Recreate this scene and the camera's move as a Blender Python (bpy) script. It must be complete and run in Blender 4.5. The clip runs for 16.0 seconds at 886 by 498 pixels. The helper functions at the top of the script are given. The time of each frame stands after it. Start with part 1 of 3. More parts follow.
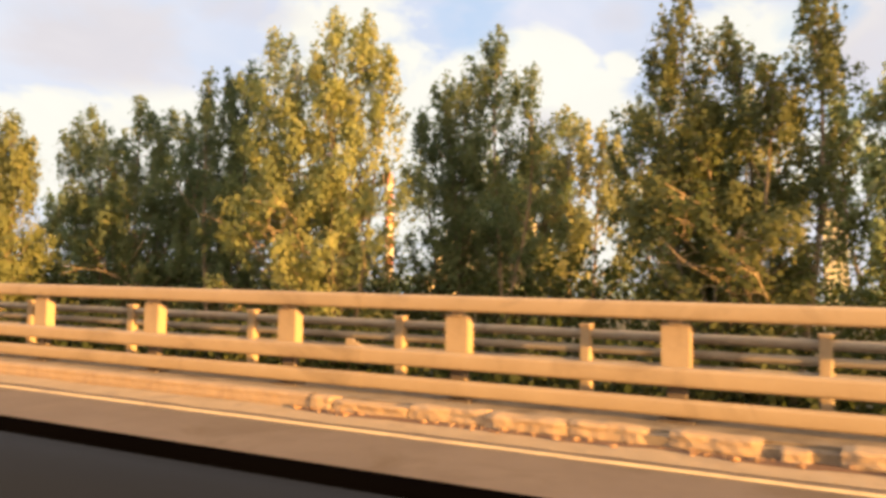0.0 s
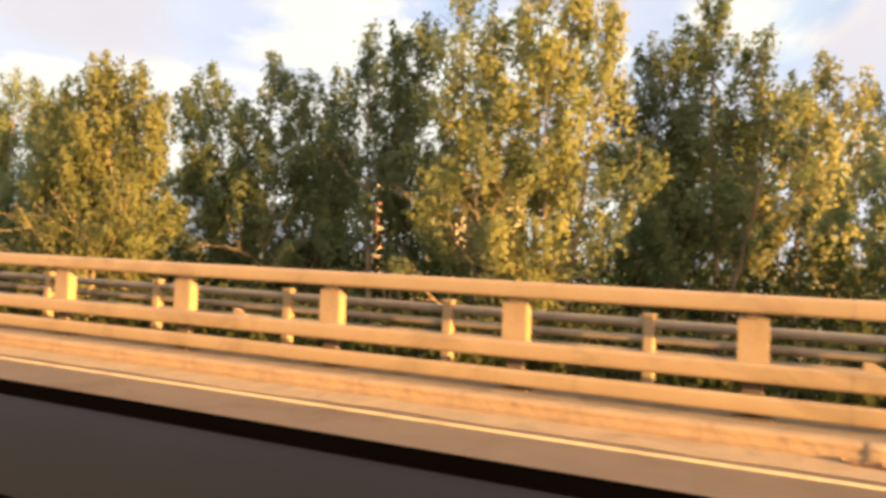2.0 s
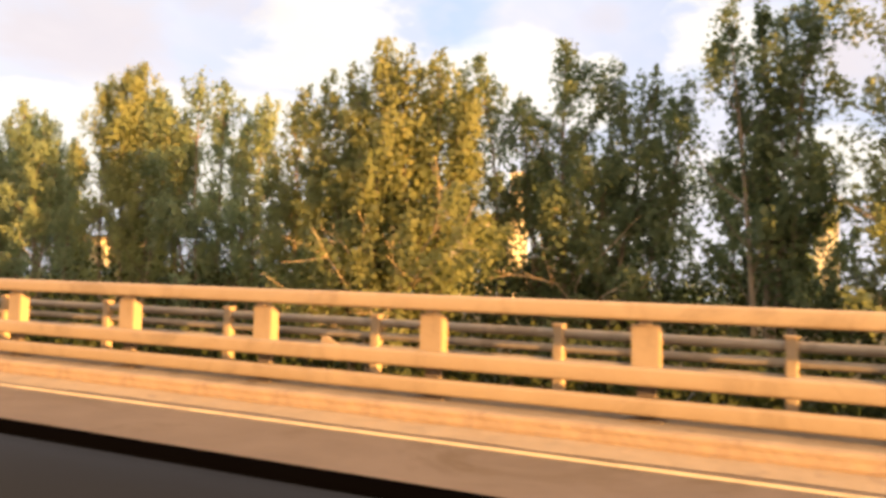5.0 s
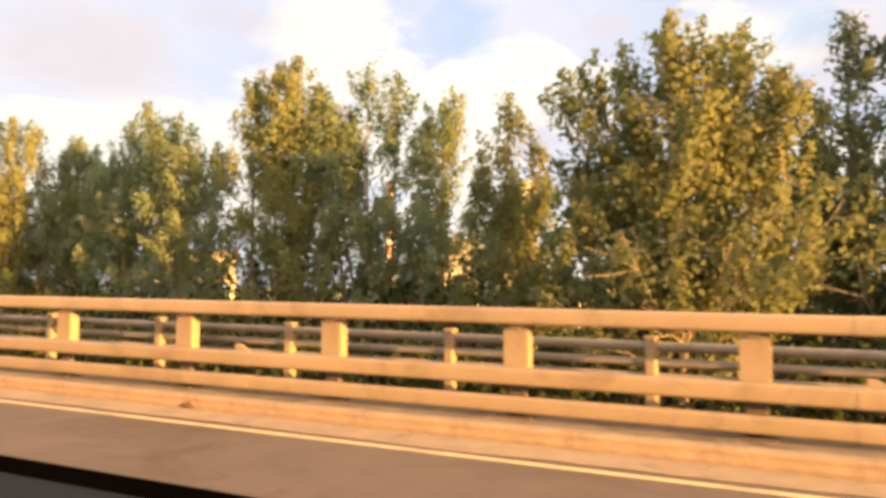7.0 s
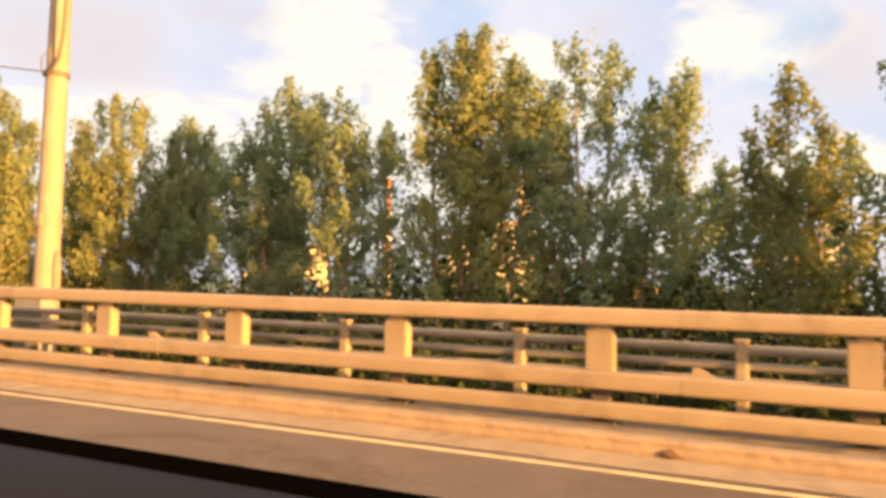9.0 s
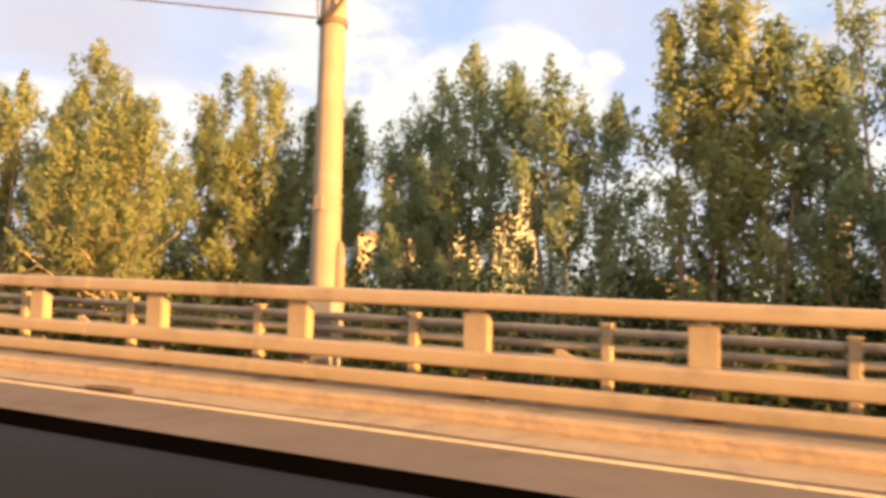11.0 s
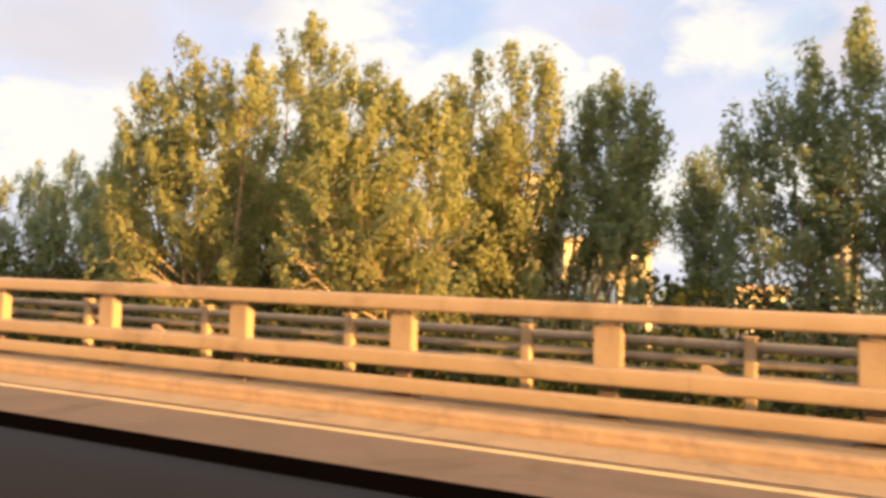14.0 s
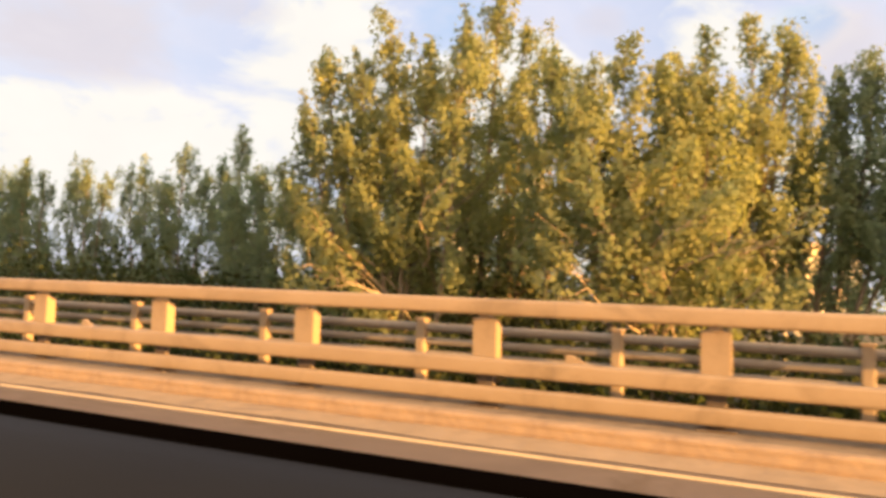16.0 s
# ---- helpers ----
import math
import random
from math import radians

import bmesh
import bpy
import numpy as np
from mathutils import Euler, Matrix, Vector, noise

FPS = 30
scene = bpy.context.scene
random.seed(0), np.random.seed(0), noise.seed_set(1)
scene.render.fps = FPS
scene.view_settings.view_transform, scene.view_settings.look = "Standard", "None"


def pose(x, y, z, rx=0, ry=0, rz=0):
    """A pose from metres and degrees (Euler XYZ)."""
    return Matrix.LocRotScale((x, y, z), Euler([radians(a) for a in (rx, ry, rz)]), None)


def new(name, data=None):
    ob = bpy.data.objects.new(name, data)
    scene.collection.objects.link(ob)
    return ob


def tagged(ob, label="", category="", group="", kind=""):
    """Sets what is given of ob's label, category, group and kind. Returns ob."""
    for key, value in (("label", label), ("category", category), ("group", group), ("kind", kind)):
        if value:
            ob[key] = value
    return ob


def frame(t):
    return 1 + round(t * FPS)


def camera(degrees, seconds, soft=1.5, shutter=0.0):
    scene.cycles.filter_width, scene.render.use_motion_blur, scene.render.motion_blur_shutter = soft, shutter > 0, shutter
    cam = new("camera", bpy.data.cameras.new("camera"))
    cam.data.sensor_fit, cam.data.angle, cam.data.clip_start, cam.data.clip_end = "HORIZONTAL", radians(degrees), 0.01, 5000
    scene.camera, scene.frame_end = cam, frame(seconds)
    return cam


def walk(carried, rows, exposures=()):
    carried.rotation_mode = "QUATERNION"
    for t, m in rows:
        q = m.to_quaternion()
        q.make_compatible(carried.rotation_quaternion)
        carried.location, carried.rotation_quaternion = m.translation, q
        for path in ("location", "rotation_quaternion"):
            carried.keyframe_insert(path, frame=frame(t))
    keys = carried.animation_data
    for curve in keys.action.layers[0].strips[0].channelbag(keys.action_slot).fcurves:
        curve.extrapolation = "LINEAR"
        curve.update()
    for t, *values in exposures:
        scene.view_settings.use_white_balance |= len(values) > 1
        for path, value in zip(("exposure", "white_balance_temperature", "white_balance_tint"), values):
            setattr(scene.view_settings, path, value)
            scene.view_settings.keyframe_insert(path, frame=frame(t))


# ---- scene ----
cam = camera(60.72, 16.0, soft=3.7, shutter=0.4)
PATH = [
    (0.0, (0.004, -0.000, 1.150), -63.23, 3.66, 0.63),
    (0.6, (0.002, 1.444, 1.170), -63.48, 3.20, 1.10),
    (1.2, (0.007, 2.858, 1.191), -64.05, 2.59, 1.76),
    (1.8, (-0.006, 4.269, 1.218), -64.30, 2.21, 2.15),
    (2.4, (0.002, 5.688, 1.242), -64.34, 2.41, 2.25),
    (3.0, (0.006, 7.133, 1.267), -64.17, 2.87, 1.72),
    (3.6, (-0.006, 8.576, 1.294), -64.45, 3.39, 1.38),
    (5.8, (-0.010, 13.822, 1.382), -64.42, 3.72, 1.01),
    (6.4, (0.011, 15.263, 1.408), -64.14, 4.08, 0.71),
    (7.0, (-0.006, 16.690, 1.437), -64.02, 4.34, 0.35),
    (8.2, (-0.013, 19.552, 1.484), -64.14, 4.35, 0.79),
    (9.2, (-0.008, 22.003, 1.515), -64.48, 4.00, 1.07),
    (11.3, (0.006, 27.108, 1.593), -64.62, 3.34, 1.37),
    (12.2, (0.017, 29.255, 1.624), -64.64, 3.40, 1.44),
    (13.1, (0.016, 31.435, 1.661), -64.39, 3.60, 1.50),
    (14.0, (-0.008, 33.608, 1.703), -64.61, 3.70, 1.50),
    (15.0, (-0.005, 36.066, 1.741), -64.63, 3.74, 1.46),
    (16.0, (-0.004, 38.499, 1.777), -64.75, 3.75, 1.48),
]


def aim(eye, yaw, pitch, roll):
    """A camera pose: yaw to the left from +y, pitch up, and the lean to its left."""
    return pose(*eye, 0, 0, yaw) @ pose(0, 0, 0, 90 + pitch) @ pose(0, 0, 0, 0, 0, roll)


walk(cam, [(t, aim(eye, yaw, pitch, roll)) for t, eye, yaw, pitch, roll in PATH], [(0, 2.11, 6400, 6), (2, 2.23, 6430, 7), (3.5, 2.30, 6500, 10), (7, 2.26, 6650, 10), (9, 2.20, 6700, 10), (11.5, 2.14, 6050, 10), (12.7, 2.12, 5980, 10), (14, 2.14, 6400, 10), (16, 2.10, 6350, 10)])


# ---- light ----
SUN_WAY = Vector((0.220, 0.975, -0.100)).normalized()      # the way the sunlight travels
sun = new("sun", bpy.data.lights.new("sun", "SUN"))
sun.data.energy, sun.data.angle, sun.data.color = 5.0, radians(0.6), (1.0, 0.49, 0.125)
sun.rotation_euler = SUN_WAY.to_track_quat("-Z", "Y").to_euler()

world = bpy.data.worlds.new("sky")
scene.world = world
world.use_nodes = True


class Nodes:
    """A short way to write node trees."""

    def __init__(self, tree):
        self.tree = tree

    def link(self, a, b):
        self.tree.links.new(a, b)

    def noise(self, vector, scale, detail=4.0, rough=0.55, warp=0.0):
        node = self.tree.nodes.new("ShaderNodeTexNoise")
        node.inputs["Scale"].default_value, node.inputs["Detail"].default_value = scale, detail
        node.inputs["Roughness"].default_value, node.inputs["Distortion"].default_value = rough, warp
        if vector is not None:
            self.link(vector, node.inputs["Vector"])
        return node.outputs["Fac"]

    def ramp(self, fac, stops):
        node = self.tree.nodes.new("ShaderNodeValToRGB")
        while len(node.color_ramp.elements) < len(stops):
            node.color_ramp.elements.new(0.5)
        for element, (at, colour) in zip(node.color_ramp.elements, stops):
            element.position, element.color = at, (*colour, 1) if len(colour) == 3 else colour
        self.link(fac, node.inputs["Fac"])
        return node.outputs["Color"]

    def mix(self, fac, a, b, how="MIX"):
        node = self.tree.nodes.new("ShaderNodeMixRGB")
        node.blend_type = how
        for value, socket in ((fac, node.inputs["Fac"]), (a, node.inputs["Color1"]), (b, node.inputs["Color2"])):
            if isinstance(value, bpy.types.NodeSocket):
                self.link(value, socket)
            elif isinstance(value, tuple):
                socket.default_value = (*value, 1)
            else:
                socket.default_value = value
        return node.outputs["Color"]

    def math(self, how, a, b=0.0, clamp=False):
        node = self.tree.nodes.new("ShaderNodeMath")
        node.operation, node.use_clamp = how, clamp
        for value, socket in ((a, node.inputs[0]), (b, node.inputs[1])):
            if isinstance(value, bpy.types.NodeSocket):
                self.link(value, socket)
            else:
                socket.default_value = value
        return node.outputs[0]


def build_sky():
    n = Nodes(world.node_tree)
    nodes = world.node_tree.nodes
    back = nodes["Background"]
    sky = nodes.new("ShaderNodeTexSky")
    sky.sky_type, sky.sun_disc = "NISHITA", False
    sky.sun_elevation, sky.sun_rotation = radians(5.7), radians(193)
    clear = n.mix(1.0, sky.outputs["Color"], (0.20, 0.20, 0.20), "MULTIPLY")
    way = nodes.new("ShaderNodeTexCoord").outputs["Generated"]
    flat = nodes.new("ShaderNodeMapping")
    flat.inputs["Scale"].default_value = (1, 1, 1.9)
    n.link(way, flat.inputs["Vector"])
    way2 = flat.outputs["Vector"]
    billow = n.noise(way2, 6.0, 8, 0.60, 0.4)
    broad = n.noise(way2, 1.7, 3, 0.5, 0.3)
    ragged = n.math("SUBTRACT", billow, 0.5)
    # bearing (degrees from +x towards +y) and elevation of a direction
    axes = nodes.new("ShaderNodeSeparateXYZ")
    n.link(way, axes.inputs[0])
    bearing = n.math("MULTIPLY", n.math("ARCTAN2", axes.outputs["Y"], axes.outputs["X"]), 57.296)
    height = n.math("MULTIPLY", n.math("ARCSINE", axes.outputs["Z"]), 57.296)

    def bank(az, el, wide, tall, fray=5.0, edge=1.1):
        """A bank of cloud, or a hole in it: a frayed ellipse in the sky."""
        u = n.math("DIVIDE", n.math("SUBTRACT", bearing, az), wide)
        v = n.math("DIVIDE", n.math("SUBTRACT", height, el), tall)
        far = n.math("ADD", n.math("MULTIPLY", u, u), n.math("MULTIPLY", v, v))
        near = n.math("ADD", n.math("SUBTRACT", 1.0, far), n.math("MULTIPLY", ragged, fray))
        return n.math("MULTIPLY", near, edge, True)

    def most(banks):
        total = None
        for values in banks:
            one = bank(*values)
            total = one if total is None else n.math("MAXIMUM", total, one)
        return total

    # a thin veil over blue
    blue = n.mix(0.80, clear, (0.23, 0.31, 0.47))
    veil = n.math("MULTIPLY", n.math("SUBTRACT", n.noise(way2, 3.1, 5, 0.55, 0.4), 0.36), 4.0, True)
    lavender = n.mix(billow, (0.41, 0.40, 0.455), (0.50, 0.48, 0.515))
    colour = n.mix(n.math("ADD", n.math("MULTIPLY", veil, 0.45), 0.50), blue, lavender)
    # lit cloud: the long bank low down, the piled heads, and the cover behind and overhead
    lit = most(((48, 9.5, 15, 5.0, 4.0, 2.0), (36, 17.0, 8.0, 6.5, 4.0, 2.0), (31, 12, 11, 5, 4.0, 2.0), (19.6, 17.2, 4.4, 3.4, 4.5, 2.2), (23.5, 14.5, 5.5, 3.5, 4.5, 2.0),
                (15.5, 14.5, 4.0, 2.6, 4.5, 2.0), (13.2, 17.3, 1.6, 1.5, 4.0, 2.0), (6.8, 19.4, 4.8, 4.2, 4.5, 2.2), (3.6, 18.0, 6.0, 2.7, 5.0, 1.8), (-1.5, 9.5, 6.0, 3.0, 4.0, 1.6),
                (8.0, 8.0, 8.0, 3.0, 4.0, 1.6), (23, 5.0, 18, 4.6, 4.0, 1.6), (34, 24, 6, 4.0, 4.0, 1.8)))
    lit = n.math("MAXIMUM", lit, n.math("MULTIPLY", n.math("SUBTRACT", broad, 0.45, True), 0.6))
    colour = n.mix(lit, colour, n.mix(billow, (0.50, 0.475, 0.435), (0.575, 0.545, 0.495)))
    # grey undersides
    grey = most(((52, 17.2, 8.5, 3.6, 4.0, 1.0), (41.5, 20.2, 5.0, 1.7, 4.0, 0.9), (18.5, 12.6, 3.6, 1.5, 4.0, 0.7), (13.5, 20.2, 2.6, 1.6, 4.0, 0.8), (-2.6, 16.5, 3.4, 3.6, 4.0, 0.8)))
    colour = n.mix(n.math("MULTIPLY", grey, 0.85), colour, n.mix(billow, (0.36, 0.33, 0.355), (0.46, 0.425, 0.435)))
    # holes that show blue
    holes = most(((24.2, 20.6, 3.2, 2.0, 7.0, 0.7), (6.6, 16.4, 1.6, 1.2, 7.0, 0.7), (1.0, 19.4, 2.6, 1.9, 9.0, 0.6), (2.5, 15.6, 3.6, 1.6, 7.0, 0.6)))
    colour = n.mix(n.math("MULTIPLY", holes, 0.62), colour, n.mix(0.75, clear, (0.27, 0.35, 0.50)))
    # far round, out of the view, an even bright cover added to raise the fill light
    cover = most(((180, 25, 90, 50, 2.0, 1.0), (-180, 25, 90, 50, 2.0, 1.0), (0, 90, 400, 45, 2.0, 1.0)))
    colour = n.mix(n.math("MULTIPLY", cover, 0.95), colour, (0.62, 0.58, 0.515))
    # the cloud towards the setting sun is gold
    toward = nodes.new("ShaderNodeVectorMath")
    toward.operation = "DOT_PRODUCT"
    n.link(way, toward.inputs[0])
    toward.inputs[1].default_value = -SUN_WAY
    gold = n.ramp(toward.outputs["Value"], [(0.0, (1.0, 1.0, 1.0)), (0.25, (1.9, 1.65, 1.32)), (1.0, (3.4, 2.1, 1.0))])
    n.link(n.mix(1.0, colour, gold, "MULTIPLY"), back.inputs["Color"])
    back.inputs["Strength"].default_value = 0.445


build_sky()


# ---- materials ----
def material(name, low, high, rough=0.8, scale=6.0, fine=60.0, bump=0.3, metal=0.0, stain=None, gloss=0.5, spread=0.0):
    """A weathered surface: two colours mixed by a broad and a fine noise, stains, and fine relief, in metres."""
    m = bpy.data.materials.new(name)
    m.use_nodes = True
    n = Nodes(m.node_tree)
    shader = m.node_tree.nodes["Principled BSDF"]
    place = m.node_tree.nodes.new("ShaderNodeTexCoord").outputs["Object"]
    a, b = n.noise(place, scale, 5, 0.6, 0.3), n.noise(place, fine, 3, 0.6)
    both = n.math("ADD", n.math("MULTIPLY", a, 0.65), n.math("MULTIPLY", b, 0.35))
    colour = n.ramp(both, [(0.32, low), (0.68, high)])
    if stain:
        mark = n.ramp(n.noise(place, scale * 0.45, 6, 0.7, 1.0), [(0.52, (0, 0, 0)), (0.66, (1, 1, 1))])
        colour = n.mix(mark, colour, stain)
    if spread:
        info = m.node_tree.nodes.new("ShaderNodeObjectInfo").outputs["Random"]
        colour = n.mix(1.0, colour, n.ramp(info, [(0.0, (1 - spread,) * 3), (1.0, (1 + spread,) * 3)]), "MULTIPLY")
    n.link(colour, shader.inputs["Base Color"])
    n.link(n.math("ADD", rough - 0.12, n.math("MULTIPLY", b, 0.24)), shader.inputs["Roughness"])
    shader.inputs["Metallic"].default_value = metal
    shader.inputs["Specular IOR Level"].default_value = gloss
    if bump:
        node = m.node_tree.nodes.new("ShaderNodeBump")
        node.inputs["Strength"].default_value, node.inputs["Distance"].default_value = bump, 0.01
        n.link(both, node.inputs["Height"])
        n.link(node.outputs["Normal"], shader.inputs["Normal"])
    return m


def leaf_material(name, dark, light, dry, share=0.52):
    m = bpy.data.materials.new(name)
    m.use_nodes = True
    n = Nodes(m.node_tree)
    shader = m.node_tree.nodes["Principled BSDF"]
    geo = m.node_tree.nodes.new("ShaderNodeNewGeometry")
    place = m.node_tree.nodes.new("ShaderNodeTexCoord").outputs["Object"]
    each = geo.outputs["Random Per Island"]
    colour = n.ramp(each, [(0.0, dark), (0.8, light), (1.0, dry)])
    tuft = n.ramp(n.noise(place, 1.1, 3, 0.5), [(0.35, (0.88, 0.93, 0.95)), (0.65, (1.12, 1.06, 0.97))])
    colour = n.mix(1.0, colour, tuft, "MULTIPLY")
    n.link(colour, shader.inputs["Base Color"])
    shader.inputs["Roughness"].default_value = 0.6
    shader.inputs["Specular IOR Level"].default_value = 0.2
    glow = m.node_tree.nodes.new("ShaderNodeBsdfTranslucent")
    n.link(n.mix(1.0, colour, (1.35, 1.35, 0.95), "MULTIPLY"), glow.inputs["Color"])
    join = m.node_tree.nodes.new("ShaderNodeMixShader")
    join.inputs["Fac"].default_value = share
    n.link(shader.outputs[0], join.inputs[1])
    n.link(glow.outputs[0], join.inputs[2])
    n.link(join.outputs[0], m.node_tree.nodes["Material Output"].inputs["Surface"])
    return m


ASPHALT = material("dusty_asphalt", (0.125, 0.096, 0.078), (0.165, 0.129, 0.107), 0.9, 1.3, 90, 0.4, stain=(0.11, 0.081, 0.059), gloss=0.2)
SAND = material("gutter_sand", (0.255, 0.187, 0.120), (0.36, 0.268, 0.177), 0.95, 4, 70, 0.6, stain=(0.225, 0.167, 0.120))
LINE = material("road_paint", (0.62, 0.440, 0.230), (0.74, 0.536, 0.287), 0.7, 5, 50, 0.15, stain=(0.42, 0.306, 0.182))
CONCRETE = material("kerb_concrete", (0.25, 0.177, 0.117), (0.36, 0.263, 0.177), 0.92, 5, 55, 0.7, stain=(0.24, 0.172, 0.124), spread=0.02)
RUBBLE = material("red_brown_rubble", (0.16, 0.085, 0.05), (0.30, 0.20, 0.13), 0.95, 12, 60, 0.8)
DIRT = material("red_brown_dirt", (0.085, 0.042, 0.026), (0.15, 0.085, 0.055), 0.95, 9, 60, 0.8)
SLAB = material("edge_slab_concrete", (0.16, 0.13, 0.10), (0.26, 0.21, 0.165), 0.92, 3, 50, 0.6, stain=(0.11, 0.085, 0.065))
PAINTED = material("cream_painted_steel", (0.285, 0.212, 0.136), (0.345, 0.263, 0.174), 0.42, 2.2, 35, 0.12, stain=(0.23, 0.170, 0.107), spread=0.04)
GREY_PIPE = material("grey_painted_pipe", (0.21, 0.185, 0.155), (0.27, 0.235, 0.20), 0.65, 3, 40, 0.1, stain=(0.17, 0.14, 0.11), gloss=0.25)
PLINTH = material("plinth_concrete", (0.19, 0.18, 0.175), (0.25, 0.24, 0.23), 0.9, 3, 50, 0.4, stain=(0.15, 0.14, 0.13))
POLE_MAT = material("pole_concrete", (0.215, 0.18, 0.14), (0.265, 0.225, 0.175), 0.8, 2.2, 60, 0.25, stain=(0.30, 0.26, 0.205))
RUST = material("dark_steel", (0.08, 0.06, 0.05), (0.14, 0.11, 0.09), 0.7, 9, 60, 0.2)
SOIL = material("dry_verge_soil", (0.045, 0.04, 0.022), (0.09, 0.078, 0.042), 0.98, 1.0, 20, 0.9, stain=(0.035, 0.05, 0.018))
BARK = material("grey_brown_bark", (0.14, 0.11, 0.08), (0.22, 0.18, 0.135), 0.92, 14, 70, 0.9)
BARE_BARK = material("pale_bare_bark", (0.30, 0.235, 0.16), (0.46, 0.37, 0.27), 0.92, 14, 70, 0.9)
LEAF_WARM = leaf_material("olive_leaves", (0.20, 0.23, 0.12), (0.24, 0.27, 0.14), (0.27, 0.28, 0.15))
LEAF_OLIVE = leaf_material("sallow_leaves", (0.145, 0.170, 0.088), (0.178, 0.203, 0.104), (0.213, 0.218, 0.114))
# olive leaves darkened in colour, for the first trees that too much sun reaches
LEAF_OLIVE_SHADED = leaf_material("shaded_olive_leaves", (0.085, 0.105, 0.055), (0.11, 0.13, 0.065), (0.15, 0.15, 0.075))
# green leaves darkened in colour for crowns that stand in their neighbours' shade
LEAF_SHADED = leaf_material("shaded_green_leaves", (0.095, 0.130, 0.085), (0.120, 0.160, 0.10), (0.15, 0.175, 0.10))
# lighter and bluer than real leaves: haze over the shaded crowns is mixed in
LEAF_DEEP = leaf_material("hazed_deep_green_leaves", (0.17, 0.225, 0.155), (0.205, 0.26, 0.175), (0.23, 0.27, 0.17))
# shrub leaves near black: the shade below the crowns is put into their colour
LEAF_UNDER = leaf_material("shaded_shrub_leaves", (0.036, 0.050, 0.022), (0.055, 0.070, 0.028), (0.085, 0.088, 0.036))
LEAF_PALE = leaf_material("straw_green_leaves", (0.20, 0.225, 0.145), (0.24, 0.26, 0.16), (0.27, 0.275, 0.165))
# ledge colours set very low: they hold the shade of the missing cabin
RUBBER = material("black_window_rubber", (0.0012, 0.0010, 0.0010), (0.0020, 0.0017, 0.0017), 0.88, 20, 200, 0.05, gloss=0.0)
TRIM = material("dark_grey_door_trim", (0.011, 0.0125, 0.017), (0.015, 0.017, 0.022), 0.65, 8, 220, 0.1, gloss=0.08)
TRIM_SHADED = material("cabin_shaded_trim", (0.0015, 0.0012, 0.0012), (0.0025, 0.002, 0.002), 0.88, 8, 220, 0.1, gloss=0.0)
WHITE_WALL = material("pale_plaster", (0.50, 0.46, 0.37), (0.66, 0.60, 0.48), 0.85, 1.6, 12, 0.1)
PALE_TOWER = material("pale_yellow_cladding", (0.52, 0.47, 0.34), (0.66, 0.60, 0.44), 0.8, 0.05, 0.6, 0.0)
# the red is paled to carry the haze of distance
RED_BAND = material("hazed_red_chimney_paint", (0.40, 0.17, 0.12), (0.50, 0.22, 0.16), 0.85, 0.1, 1, 0.0)
WHITE_BAND = material("white_chimney_paint", (0.56, 0.50, 0.44), (0.66, 0.60, 0.53), 0.85, 0.1, 1, 0.0)
GLASS = material("dark_window_glass", (0.12, 0.12, 0.11), (0.18, 0.18, 0.16), 0.2, 0.5, 5, 0.0)
ROOF_TIN = material("roof_tin", (0.16, 0.12, 0.10), (0.24, 0.19, 0.16), 0.6, 0.4, 4, 0.1)

# ---- building helpers ----
SLOPE = 0.0164                       # the road climbs along +y
BARRIER_X, RAILING_X = 6.35, 6.97


def rise(y):
    """Height of the road surface at y; level again far off."""
    return SLOPE * max(-60.0, min(160.0, y))


def mesh_of(name, bm, mat, smooth=False):
    me = bpy.data.meshes.new(name)
    bmesh.ops.recalc_face_normals(bm, faces=bm.faces)
    bm.to_mesh(me)
    bm.free()
    me.materials.append(mat)
    if smooth:
        me.polygons.foreach_set("use_smooth", [True] * len(me.polygons))
        me.set_sharp_from_angle(angle=radians(50))
    return me


def part(name, bm, mat, parent, label="", smooth=False):
    ob = new(name, bm if isinstance(bm, bpy.types.Mesh) else mesh_of(name, bm, mat, smooth))
    ob.parent = parent
    return tagged(ob, label)


def anchor(name, x, y, z, label, category, group="", kind=""):
    ob = new(name)
    ob.empty_display_size = 0.2
    ob.location = (x, y, z)
    return tagged(ob, label, category, group, kind)


def add_box(bm, x0, x1, y0, y1, z0, z1, bevel=0.0, segments=1, sheared=False):
    made = bmesh.ops.create_cube(bm, size=1, matrix=Matrix.Translation(((x0 + x1) / 2, (y0 + y1) / 2, (z0 + z1) / 2)) @ Matrix.Diagonal((x1 - x0, y1 - y0, z1 - z0, 1)))
    verts = made["verts"]
    if sheared:
        for v in verts:
            v.co.z += rise(v.co.y)
    if bevel:
        edges = list({e for v in verts for e in v.link_edges})
        bmesh.ops.bevel(bm, geom=edges, offset=bevel, segments=segments, affect="EDGES", profile=0.5)
    return bm


